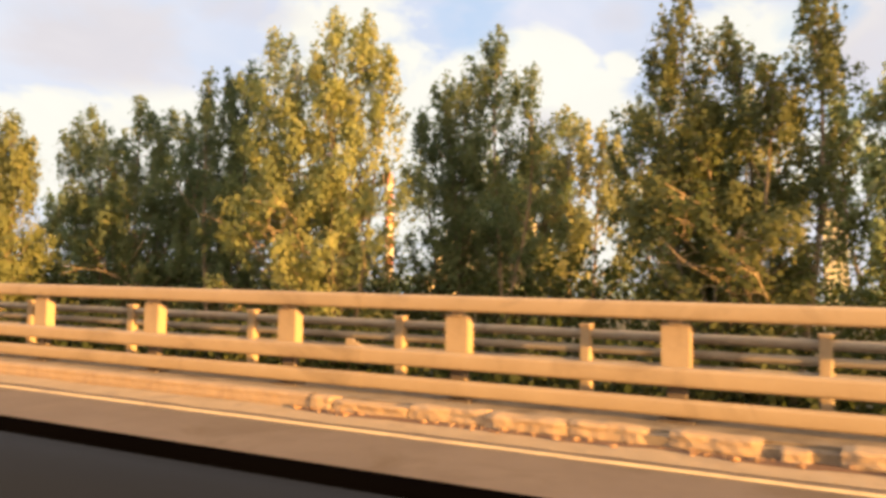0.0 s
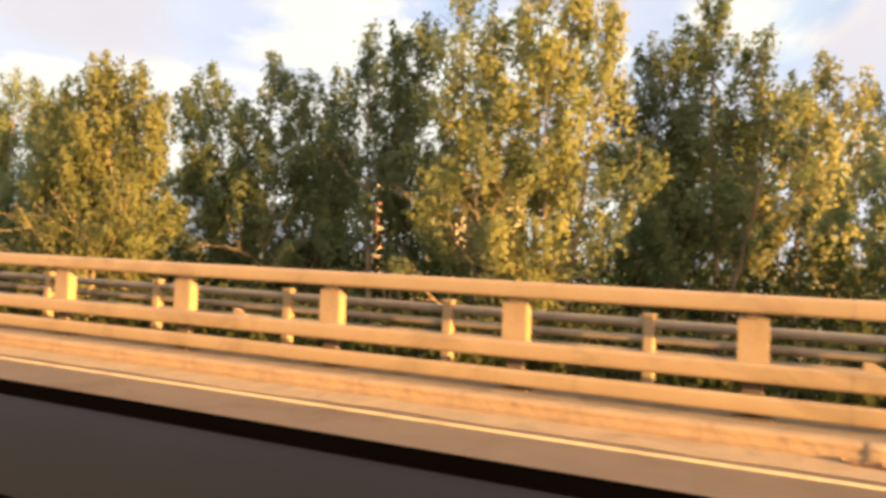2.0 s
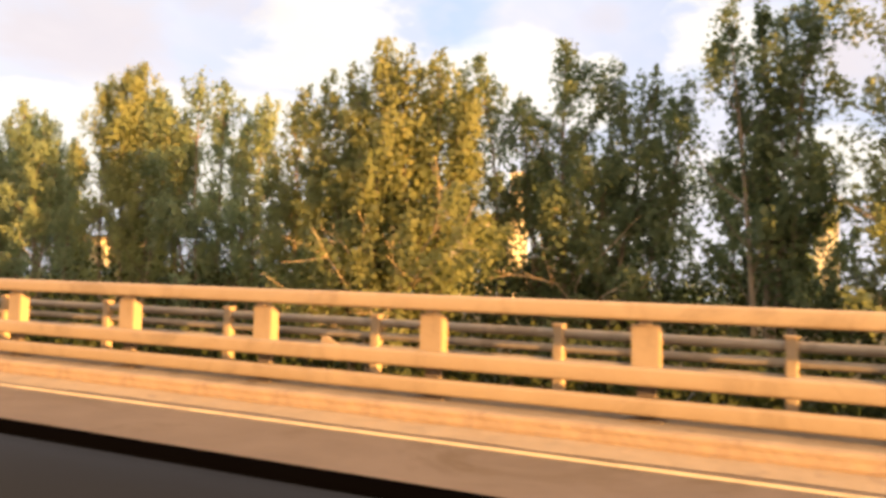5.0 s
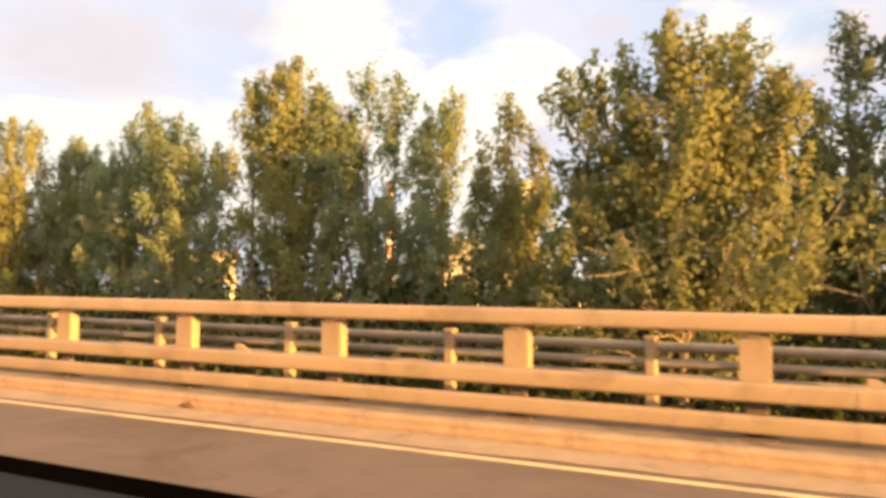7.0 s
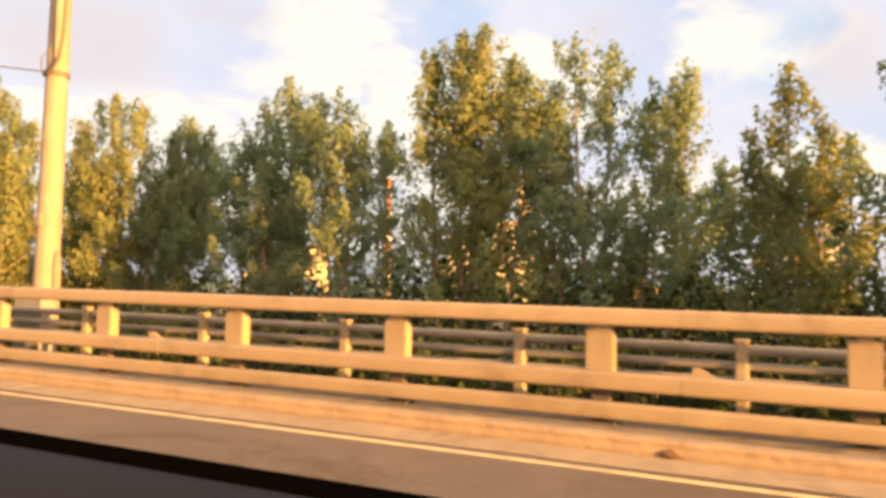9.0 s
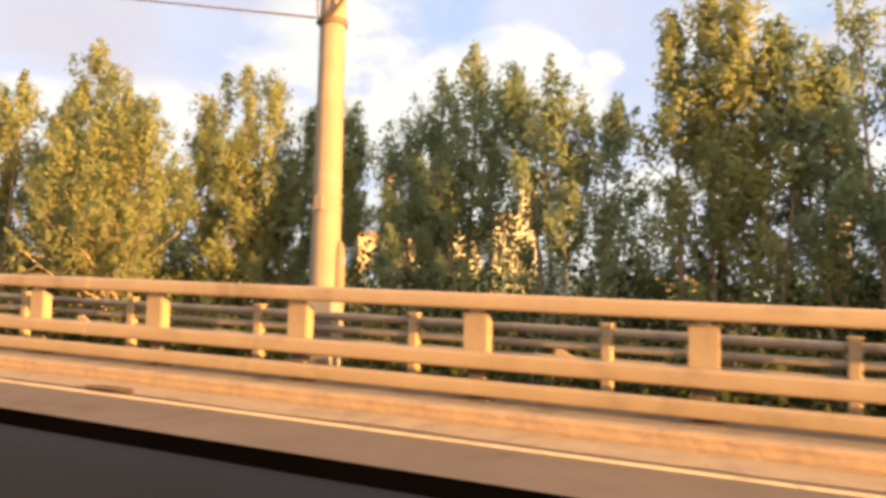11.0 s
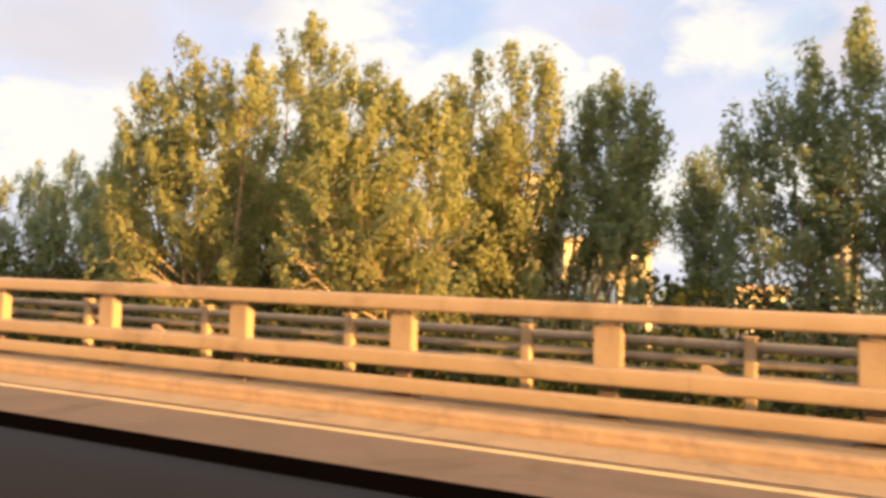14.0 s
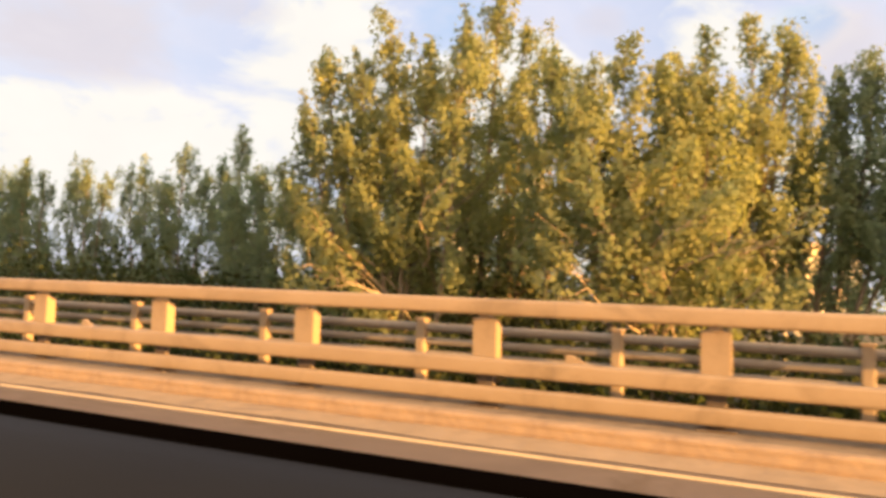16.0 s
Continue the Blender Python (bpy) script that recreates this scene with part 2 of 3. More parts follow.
def add_tube(bm, points, radii, sides=10, capped=True):
    """A tube along a line of points."""
    points = [Vector(p) for p in points]
    rings = []
    for i, (p, r) in enumerate(zip(points, radii)):
        way = (Vector(points[min(i + 1, len(points) - 1)]) - Vector(points[max(i - 1, 0)])).normalized()
        side = way.cross(Vector((0, 0, 1)) if abs(way.z) < 0.9 else Vector((1, 0, 0))).normalized()
        up = side.cross(way)
        rings.append([bm.verts.new(p + float(r) * (math.cos(a) * side + math.sin(a) * up)) for a in [2 * math.pi * k / sides for k in range(sides)]])
    for a, b in zip(rings, rings[1:]):
        for k in range(sides):
            bm.faces.new((a[k], a[(k + 1) % sides], b[(k + 1) % sides], b[k]))
    if capped:
        bm.faces.new(rings[0][::-1])
        bm.faces.new(rings[-1])
    return bm


def add_profile(bm, outline, stations):
    """An outline in x and z drawn out along y, following the road's climb."""
    rings = [[bm.verts.new((x, y, z + rise(y))) for x, z in outline] for y in stations]
    for a, b in zip(rings, rings[1:]):
        for k in range(len(outline)):
            bm.faces.new((a[k], a[(k + 1) % len(outline)], b[(k + 1) % len(outline)], b[k]))
    bm.faces.new(rings[0][::-1])
    bm.faces.new(rings[-1])
    return bm


def rounded(x0, x1, z0, z1, r, steps=3):
    """A rounded rectangle as an outline."""
    out = []
    for cx, cz, a0 in ((x1 - r, z1 - r, 0), (x0 + r, z1 - r, 90), (x0 + r, z0 + r, 180), (x1 - r, z0 + r, 270)):
        for k in range(steps + 1):
            a = radians(a0 + 90 * k / steps)
            out.append((cx + r * math.cos(a), cz + r * math.sin(a)))
    return out


# ---- ground, road and bridge edge ----
def build_ground():
    bm = bmesh.new()
    xs = [-4000, -600, -120, -40, -16, -12.5, -12, 5.6, 6.6, 7.55, 8.6, 10.2, 13, 18, 26, 40, 80, 160, 400, 1200, 4000]
    ys = [-4000, -800, -200, -60, -30, -15, 0, 15, 30, 45, 60, 80, 110, 160, 300, 900, 4000]
    rows = []
    for y in ys:
        row = []
        for x in xs:
            base = rise(y)
            if -12.4 < x < 7.6:
                z = base - 0.30
            elif x >= 7.6:
                z = base - 0.30 - 1.0 * min(1.0, (x - 7.55) / 2.6) + (0.12 * noise.noise(Vector((x * 0.3, y * 0.3, 0))) if x < 100 else 0)
            else:
                z = base - 0.45
            row.append(bm.verts.new((x, y, z)))
        rows.append(row)
    for a, b in zip(rows, rows[1:]):
        for k in range(len(xs) - 1):
            bm.faces.new((a[k], a[k + 1], b[k + 1], b[k]))
    tagged(new("ground", mesh_of("ground", bm, SOIL)), "dry grassy soil below the raised road", "ground", kind="structure")


STATIONS = [-60 + 10 * k for k in range(23)]


def build_road():
    bm = bmesh.new()
    add_profile(bm, [(-12, -0.25), (5.87, -0.25), (5.87, 0.0), (-12, 0.0)], STATIONS)
    tagged(new("road", mesh_of("road", bm, ASPHALT)), "dusty grey-brown asphalt carriageway in low sun", "road", kind="structure")
    bm = bmesh.new()
    rng = random.Random(3)
    left, right = [], []
    for k in range(600):
        y = -20 + 0.2 * k
        left.append(bm.verts.new((5.42 + 0.07 * noise.noise(Vector((y * 0.7, 0, 1))) + 0.03 * rng.random(), y, 0.005 + rise(y))))
        right.append(bm.verts.new((5.868, y, 0.022 + 0.012 * noise.noise(Vector((y * 1.3, 4, 1))) + rise(y))))
    for k in range(599):
        bm.faces.new((left[k], right[k], right[k + 1], left[k + 1]))
    tagged(new("road_shoulder", mesh_of("road_shoulder", bm, SAND)), "tan sand and grit gathered against the kerb", "road shoulder", kind="structure")
    bm = bmesh.new()
    left, right = [], []
    for k in range(500):
        y = -30 + 0.3 * k
        left.append(bm.verts.new((5.215 + 0.006 * noise.noise(Vector((y * 3, 0, 7))), y, 0.004 + rise(y))))
        right.append(bm.verts.new((5.325 + 0.008 * noise.noise(Vector((y * 3, 5, 7))), y, 0.004 + rise(y))))
    for k in range(499):
        bm.faces.new((left[k], right[k], right[k + 1], left[k + 1]))
    tagged(new("road_marking", mesh_of("road_marking", bm, LINE)), "worn white edge line along the road", "road marking", kind="structure")
    bm = bmesh.new()
    ring = []
    for k in range(28):
        a = 2 * math.pi * k / 28
        r = 1 + 0.35 * noise.noise(Vector((math.cos(a) * 2, math.sin(a) * 2, 9)))
        y = 32.62 + 0.34 * r * math.sin(a)
        ring.append(bm.verts.new((5.47 + 0.11 * r * math.cos(a), y, 0.030 + rise(y))))
    bm.faces.new(ring)
    tagged(new("road_patch", mesh_of("road_patch", bm, DIRT)), "dark worn patch beside the edge line", "road patch", kind="structure")
    # the slab of the bridge edge behind the kerb
    bm = bmesh.new()
    add_profile(bm, [(6.04, -0.25), (7.85, -0.45), (7.85, 0.10), (7.80, 0.13), (6.04, 0.135)], STATIONS)
    tagged(new("bridge_edge", mesh_of("bridge_edge", bm, SLAB)), "dirty concrete edge slab under the barrier", "concrete slab", kind="structure")


def stone_mesh(seed, length, rough, worn):
    """A rough kerb stone. worn 0: its ends meet its neighbours' flush."""
    bm = bmesh.new()
    n_long, outline = 25, [(0.0, 0.0), (-0.004, 0.05), (0.006, 0.09), (0.004, 0.128), (0.022, 0.150), (0.09, 0.156), (0.175, 0.15), (0.175, 0.0)]
    rings = []
    for i in range(n_long):
        u = i / (n_long - 1)
        y = (u - 0.5) * length
        end = worn * max(0.0, abs(u - 0.5) * 2 - 0.75) * 4
        amp = rough * (1.0 if worn else min(1.0, 4 * (0.5 - abs(u - 0.5))))
        ring = []
        for x, z in outline:
            p = Vector((x * 9 + seed * 3.7, y * 4, z * 9))
            q = Vector((x * 25 + seed * 3.7, y * 13, z * 25))
            bump = 0.8 * noise.noise(p) + 0.55 * noise.noise(q)
            ring.append(bm.verts.new((x + amp * bump * (1 if x < 0.17 else 0.2) + end * 0.05, y, z * (1 - end * 0.25) + (amp * 0.8 * noise.noise(p + Vector((9, 1, 5))) if z > 0.05 else 0))))
        rings.append(ring)
    for a, b in zip(rings, rings[1:]):
        for k in range(len(outline)):
            bm.faces.new((a[k], a[(k + 1) % len(outline)], b[(k + 1) % len(outline)], b[k]))
    if worn:
        bm.faces.new(rings[0][::-1])
        bm.faces.new(rings[-1])
    return mesh_of("kerb_stone", bm, CONCRETE)


def build_kerb():
    bm = bmesh.new()
    add_profile(bm, [(5.90, -0.2), (6.05, -0.2), (6.05, 0.11), (5.90, 0.105)], STATIONS)
    kerb = tagged(new("kerb", mesh_of("kerb", bm, SLAB)), "weathered concrete kerb, broken in places", "kerb", kind="structure")
    rng = random.Random(11)
    sound = [stone_mesh(k, 1.0, 0.008, 0.0) for k in range(5)]
    # the broken stretch: worn stones of uneven length with gaps where pieces are gone
    for y0, y1, drop in ((-3.95, -3.2, 0.01), (-3.15, -2.3, 0.03), (-2.2, -1.5, 0.0), (-1.42, -0.80, 0.02), (-0.74, -0.08, 0.0), (0.10, 0.30, 0.04), (0.42, 1.06, 0.0),
                         (1.23, 1.84, 0.0), (1.86, 2.55, 0.01), (2.57, 3.28, 0.0), (3.30, 4.08, 0.025), (4.10, 4.36, 0.0)):
        me = stone_mesh(rng.uniform(20, 60), y1 - y0, 0.020, 0.22)
        ob = part("kerb_stone", me, CONCRETE, kerb)
        ob.location = (5.868 + rng.uniform(-0.015, 0.02), (y0 + y1) / 2, rise((y0 + y1) / 2) - drop)
        ob.rotation_euler = (rng.uniform(-0.01, 0.04), rng.uniform(-0.06, 0.03), rng.uniform(-0.03, 0.03))
    y = 4.37
    chips = []
    for k in range(4):
        bm = bmesh.new()
        bmesh.ops.create_icosphere(bm, subdivisions=1, radius=0.05)
        for v in bm.verts:
            v.co = Vector((v.co.x * 1.1, v.co.y * 1.5, v.co.z * 0.7)) * (1 + 0.5 * noise.noise(v.co * 30 + Vector((k, 0, 0))))
        chips.append(mesh_of("chip", bm, RUBBLE))
    for k in range(150):
        at = rng.uniform(-3.9, 4.5)
        ob = part("chip", rng.choice(chips), RUBBLE, kerb)
        ob.location = (rng.choice((rng.uniform(5.72, 5.86), rng.uniform(5.80, 5.89))), at, rise(at) + 0.026)
        ob.rotation_euler = (rng.uniform(0, 6), rng.uniform(0, 6), rng.uniform(0, 6))
        ob.scale = [rng.uniform(0.2, 0.55)] * 3
    while y < 100:
        ob = part("kerb_stone", rng.choice(sound), CONCRETE, kerb)
        ob.location = (5.868, y + 0.5, rise(y + 0.5))
        ob.rotation_euler = (math.atan(SLOPE), 0, 0)
        y += 1.0
    # a lump knocked out of the kerb face
    lump = chips[1].copy()
    lump.materials[0] = DIRT
    ob = part("chip", lump, DIRT, kerb)
    ob.location, ob.scale = (5.872, 22.42, rise(22.42) + 0.050), (0.55, 1.3, 0.9)
    # red-brown dirt washed out of the broken stretch
    bm = bmesh.new()
    rows = []
    for k in range(85):
        y = -4.0 + 0.1 * k
        edge = 5.735 + 0.05 * noise.noise(Vector((y * 1.7, 3, 2))) + 0.03 * noise.noise(Vector((y * 6.0, 1, 2)))
        rows.append([bm.verts.new((x, y, z + rise(y))) for x, z in ((edge, 0.012), (5.82, 0.030), (5.90, 0.034))])
    for a, b in zip(rows, rows[1:]):
        for k in range(2):
            bm.faces.new((a[k], a[k + 1], b[k + 1], b[k]))
    tagged(new("dirt_strip", mesh_of("dirt_strip", bm, DIRT)), "red-brown dirt along the broken kerb", "dirt", kind="structure")


build_ground()
build_road()


# ---- barrier, railing, lamp pole ----
def build_barrier():
    barrier = anchor("road_barrier", BARRIER_X, 0, 0.13, "cream-painted steel road barrier with three box rails", "barrier")
    for z0, z1 in ((0.966, 1.117), (0.427, 0.585), (0.184, 0.333)):
        for k in range(-3, 19):
            y0 = 4.25 + 6 * k
            bm = add_profile(bmesh.new(), rounded(0.0, 0.10, z0 - 0.13, z1 - 0.13, 0.032, 5), [y0, y0 + 3, y0 + 6])
            rail = part("rail", bm, PAINTED, barrier, smooth=True)
            bm = add_profile(bmesh.new(), rounded(-0.002, 0.102, z0 - 0.132, z1 - 0.128, 0.033, 5), [y0 - 0.16, y0 + 0.16])
            part("splice", bm, PAINTED, rail, smooth=True)
    bm = bmesh.new()
    # a channel-shaped post with a cut-off corner at the top
    outline = [(0.108, -0.115), (0.108, 0.115), (0.235, 0.115), (0.235, 0.095), (0.125, 0.095), (0.125, -0.095), (0.235, -0.095), (0.235, -0.115)]
    rings = [[bm.verts.new((x, y, z - (0.05 if z > 0.7 and x > 0.2 else 0))) for x, y in outline] for z in (0.315, 0.812)]
    for k in range(8):
        bm.faces.new((rings[0][k], rings[0][(k + 1) % 8], rings[1][(k + 1) % 8], rings[1][k]))
    bm.faces.new(rings[1])
    bm.faces.new(rings[0][::-1])
    post_me = mesh_of("post", bm, PAINTED)
    bracket_me = mesh_of("bracket", add_box(bmesh.new(), 0.085, 0.20, -0.05, 0.05, 0.79, 0.95, 0.008), PAINTED)
    stub_me = mesh_of("stub", add_box(bmesh.new(), 0.15, 0.225, -0.08, 0.08, 0.0, 0.36, 0.006), RUST)
    foot_me = mesh_of("base_plate", add_box(bmesh.new(), 0.07, 0.28, -0.15, 0.15, -0.005, 0.018, 0.004), RUST)
    for k in range(-7, 58):
        y = 1.105 + 2 * k
        for name, me in (("post", post_me), ("bracket", bracket_me), ("stub", stub_me), ("base_plate", foot_me)):
            part(name, me, PAINTED, barrier).location = (0, y, rise(y))
    bm = bmesh.new()
    # small stay with a sloping top behind each rail joint
    points = [(0.10, -0.10, 0.34), (0.10, 0.09, 0.34), (0.10, 0.09, 0.525), (0.10, 0.03, 0.525), (0.10, -0.10, 0.45)]
    back = [bm.verts.new((x + 0.03, y, z)) for x, y, z in points]
    front = [bm.verts.new(p) for p in points]
    bm.faces.new(front)
    bm.faces.new(back[::-1])
    for k in range(5):
        bm.faces.new((front[k], back[k], back[(k + 1) % 5], front[(k + 1) % 5]))
    stay_me = mesh_of("joint_stay", bm, PAINTED)
    for k in range(-2, 18):
        y = 4.25 + 6 * k
        part("joint_stay", stay_me, PAINTED, barrier).location = (0, y, rise(y))


def build_railing():
    railing = anchor("parapet_railing", RAILING_X, 0, 0.13, "grey pipe railing along the bridge edge", "railing")
    for z, r in ((0.665, 0.046), (0.525, 0.040), (0.395, 0.038)):
        for k in range(-2, 18):
            y0, y1 = 2 + 6 * k, 8 + 6 * k
            part("pipe", add_tube(bmesh.new(), [(0.02, y0 + 0.003, z + rise(y0)), (0.02, y1 - 0.003, z + rise(y1))], [r, r], 14, False), GREY_PIPE, railing, smooth=True)
    bm = add_box(bmesh.new(), -0.05, 0.05, -0.05, 0.05, -0.005, 0.735, 0.008)
    post_me = mesh_of("post", bm, PAINTED)
    bm = add_box(bmesh.new(), -0.060, 0.060, -0.060, 0.060, 0.735, 0.757, 0.008)
    cap_me = mesh_of("cap", bm, PAINTED)
    for k in range(-5, 55):
        post = part("post", post_me, PAINTED, railing)
        post.location = (0, 2 * k, rise(2 * k))
        part("cap", cap_me, PAINTED, post)


def build_pole():
    x, y = 7.40, 31.42
    z = rise(y) + 0.128
    pole = anchor("lamp_pole", x, y, z, "tall pale concrete lamp pole behind the barrier", "lamp pole")
    part("shaft", add_tube(bmesh.new(), [(0, 0, 0), (0, 0, 0.4), (0, 0, 4.5), (0, 0, 9.5)], [0.178, 0.176, 0.150, 0.115], 28), POLE_MAT, pole, smooth=True)
    part("base", add_box(bmesh.new(), -0.27, -0.04, -0.29, 0.29, -0.02, 0.88, 0.02, 2), PLINTH, pole, "grey concrete plinth")
    bm = add_tube(bmesh.new(), [(0.02, -0.19, 0.0), (0.02, -0.19, 1.25), (0.02, -0.188, 1.42), (0.02, -0.18, 1.50), (0.02, -0.16, 1.53)], [0.062, 0.060, 0.052, 0.036, 0.010], 16)
    part("cable_cover", bm, SLAB, pole, "rounded cable cover", True)
    for h in (1.86, 2.03):
        part("band", add_tube(bmesh.new(), [(0, 0, h), (0, 0, h + 0.03)], [0.176, 0.176], 28), POLE_MAT, pole)
    part("hatch", add_box(bmesh.new(), -0.185, -0.15, -0.06, 0.06, 1.87, 2.04, 0.006), POLE_MAT, pole, "small hatch")
    part("collar", add_tube(bmesh.new(), [(0, 0, 4.08), (0, 0, 4.15)], [0.172, 0.172], 28), RUST, pole, "dark steel collar")
    bm = add_tube(bmesh.new(), [(-0.17, 0.05, 4.10), (-0.20, 0.08, 4.18), (-0.19, 0.10, 4.34), (-0.16, 0.06, 4.42)], [0.012] * 4, 6)
    part("hook", bm, RUST, pole, "steel hook")
    bm = add_tube(bmesh.new(), [(-0.10, 0.15, 4.11), (-0.18, 0.04, 4.12), (-0.17, -0.09, 4.16), (-0.16, -0.22, 4.30), (-0.20, -0.34, 4.60), (-0.22, -0.40, 5.2), (-0.10, -0.30, 6.6), (-0.04, -0.12, 7.4)], [0.024] * 8, 8)
    part("feed_cable", bm, RUST, pole, "brown cable looped round the pole", True)
    part("arm", add_tube(bmesh.new(), [(0, 0, 9.4), (-0.5, 0, 9.9), (-1.6, 0, 10.1)], [0.05, 0.045, 0.04], 10), POLE_MAT, pole)
    part("lamp_head", add_box(bmesh.new(), -2.2, -1.55, -0.12, 0.12, 10.03, 10.17, 0.05, 2), GREY_PIPE, pole)
    top = Vector((x - 0.18, y + 0.06, z + 4.13))
    points = [top + Vector((-0.235, 0.96, 0.146)) * 26 * k / 12 for k in range(13)]
    tagged(new("overhead_wire", mesh_of("overhead_wire", add_tube(bmesh.new(), points, [0.011] * 13, 6), RUST)), "thin span wire tied to the lamp pole", "wire")


build_barrier()
build_railing()
build_pole()


# ---- the ledge of the open car window, drawn out along the drive ----
def build_window_ledge():
    x, h = 0.20, 1.0950
    ledge = anchor("window_ledge", x, 0, 0, "dark car door ledge with a black rubber seal", "window ledge", kind="structure")
    ys = [-3.0, 10.0, 25.0, 45.0]
    part("door_panel", add_profile(bmesh.new(), [(0.004, 0.0), (0.05, 0.0), (0.05, h - 0.05), (0.012, h - 0.012), (0.004, h - 0.012)], ys), TRIM_SHADED, ledge)
    part("rubber_seal", add_profile(bmesh.new(), rounded(-0.004, 0.008, h - 0.012, h, 0.005), ys), RUBBER, ledge, "black rubber seal", True)
    bulge = [(-0.005 - 0.040 * math.sin(a), h - 0.044 + 0.040 * math.cos(a)) for a in [radians(9 * k) for k in range(8)]]
    part("sill_trim", add_profile(bmesh.new(), bulge + [(-0.005, h - 0.044)], ys), TRIM, ledge, "dark grey rounded sill trim", True)
    # lower panel in a darker colour, as the ledge fades into cabin shade
    low = [(bulge[-1][0] - 0.001, bulge[-1][1]), (-0.060, h - 0.075), (-0.060, h - 0.12), (-0.01, h - 0.12), (-0.01, h - 0.045)]
    part("inner_panel", add_profile(bmesh.new(), low, ys), TRIM_SHADED, ledge, "inner door panel, brown-black with the cabin's shade in its colour")


build_window_ledge()


# ---- trees ----
def leaf_cloud(rng, centres, spread, per, size, ways=None, lean=None, even=0.75):
    """Leaf quads in tufts round twig points. ways: the way each tuft points; lean: the way its leaves mostly face."""
    c = np.repeat(np.asarray(centres, float), per, axis=0)
    n = len(c)
    off = np.clip(rng.normal(0, 1, (n, 3)), -1.7, 1.7)
    along = rng.uniform(-0.5, 1.0, (n, 1))
    taper = np.clip(1.15 - 0.75 * along, 0.35, 1.2) if ways is not None else 1.0
    swell = np.repeat(np.exp(rng.normal(0, 0.28, (len(centres), 1))), per, axis=0)
    shift = off * np.array(spread) * taper * swell
    if ways is not None:
        shift += np.repeat(ways, per, axis=0) * along * spread[2] * 3.2
    c = c + shift
    face = off * 0.9 + rng.normal(0, even, (n, 3)) + np.array((0, 0, 0.3))
    if lean is not None:
        face += np.repeat(lean, per, axis=0) * 0.9
    face /= np.linalg.norm(face, axis=1)[:, None] + 1e-9
    a = rng.normal(0, 0.8, (n, 3)) + np.array((0, 0, 0.8))
    a = a - face * np.sum(a * face, axis=1)[:, None]
    a /= np.linalg.norm(a, axis=1)[:, None] + 1e-9
    b = np.cross(face, a)
    s = size * rng.uniform(0.6, 1.35, (n, 1))
    soft = off * 0.65 + face * 0.5 + np.array((0, 0, 0.15))
    if lean is not None:
        soft += np.repeat(lean, per, axis=0) * 1.25
    soft /= np.linalg.norm(soft, axis=1)[:, None] + 1e-9
    b *= np.where(np.sum(face * soft, axis=1) < 0, -1.0, 1.0)[:, None]
    return np.stack([c, c + a * s * 0.45 - b * s * 0.40, c + a * s, c + a * s * 0.45 + b * s * 0.40], 1), soft


def leaves_mesh(name, leaves, mat):
    """One mesh of leaf quads, whose shading follows the tufts rather than each flat leaf."""
    quads, soft = leaves
    n = len(quads)
    me = bpy.data.meshes.new(name)
    me.vertices.add(4 * n)
    me.vertices.foreach_set("co", quads.reshape(-1).astype(np.float32))
    me.loops.add(4 * n)
    me.loops.foreach_set("vertex_index", np.arange(4 * n, dtype=np.int32))
    me.polygons.add(n)
    me.polygons.foreach_set("loop_start", np.arange(0, 4 * n, 4, dtype=np.int32))
    me.update()
    me.normals_split_custom_set_from_vertices(np.repeat(soft, 4, axis=0).astype(np.float32))
    me.materials.append(mat)
    return me


def bent(rng, a, b, sway, steps):
    """A slightly crooked line from a to b."""
    a, b = np.asarray(a, float), np.asarray(b, float)
    off = rng.normal(0, sway, 3)
    off2 = rng.normal(0, sway * 0.5, 3)
    out = []
    for k in range(steps + 1):
        u = k / steps
        out.append(a + (b - a) * u + off * math.sin(math.pi * u) + off2 * math.sin(2 * math.pi * u))
    return out


TREE_LABELS = {"olive": "olive green poplar with sparse low boughs beside the railing", "warm": "bushy many-stemmed tree with sunlit olive leaves", "deep": "slender dark green tree with upright shoots",
               "dusky": "tall dense tree with olive leaves darkened as if out of the sun", "dark": "slender tree with green leaves darkened as if in its neighbours' shade",
               "pale": "thin-leaved tree with pale straw-green foliage"}


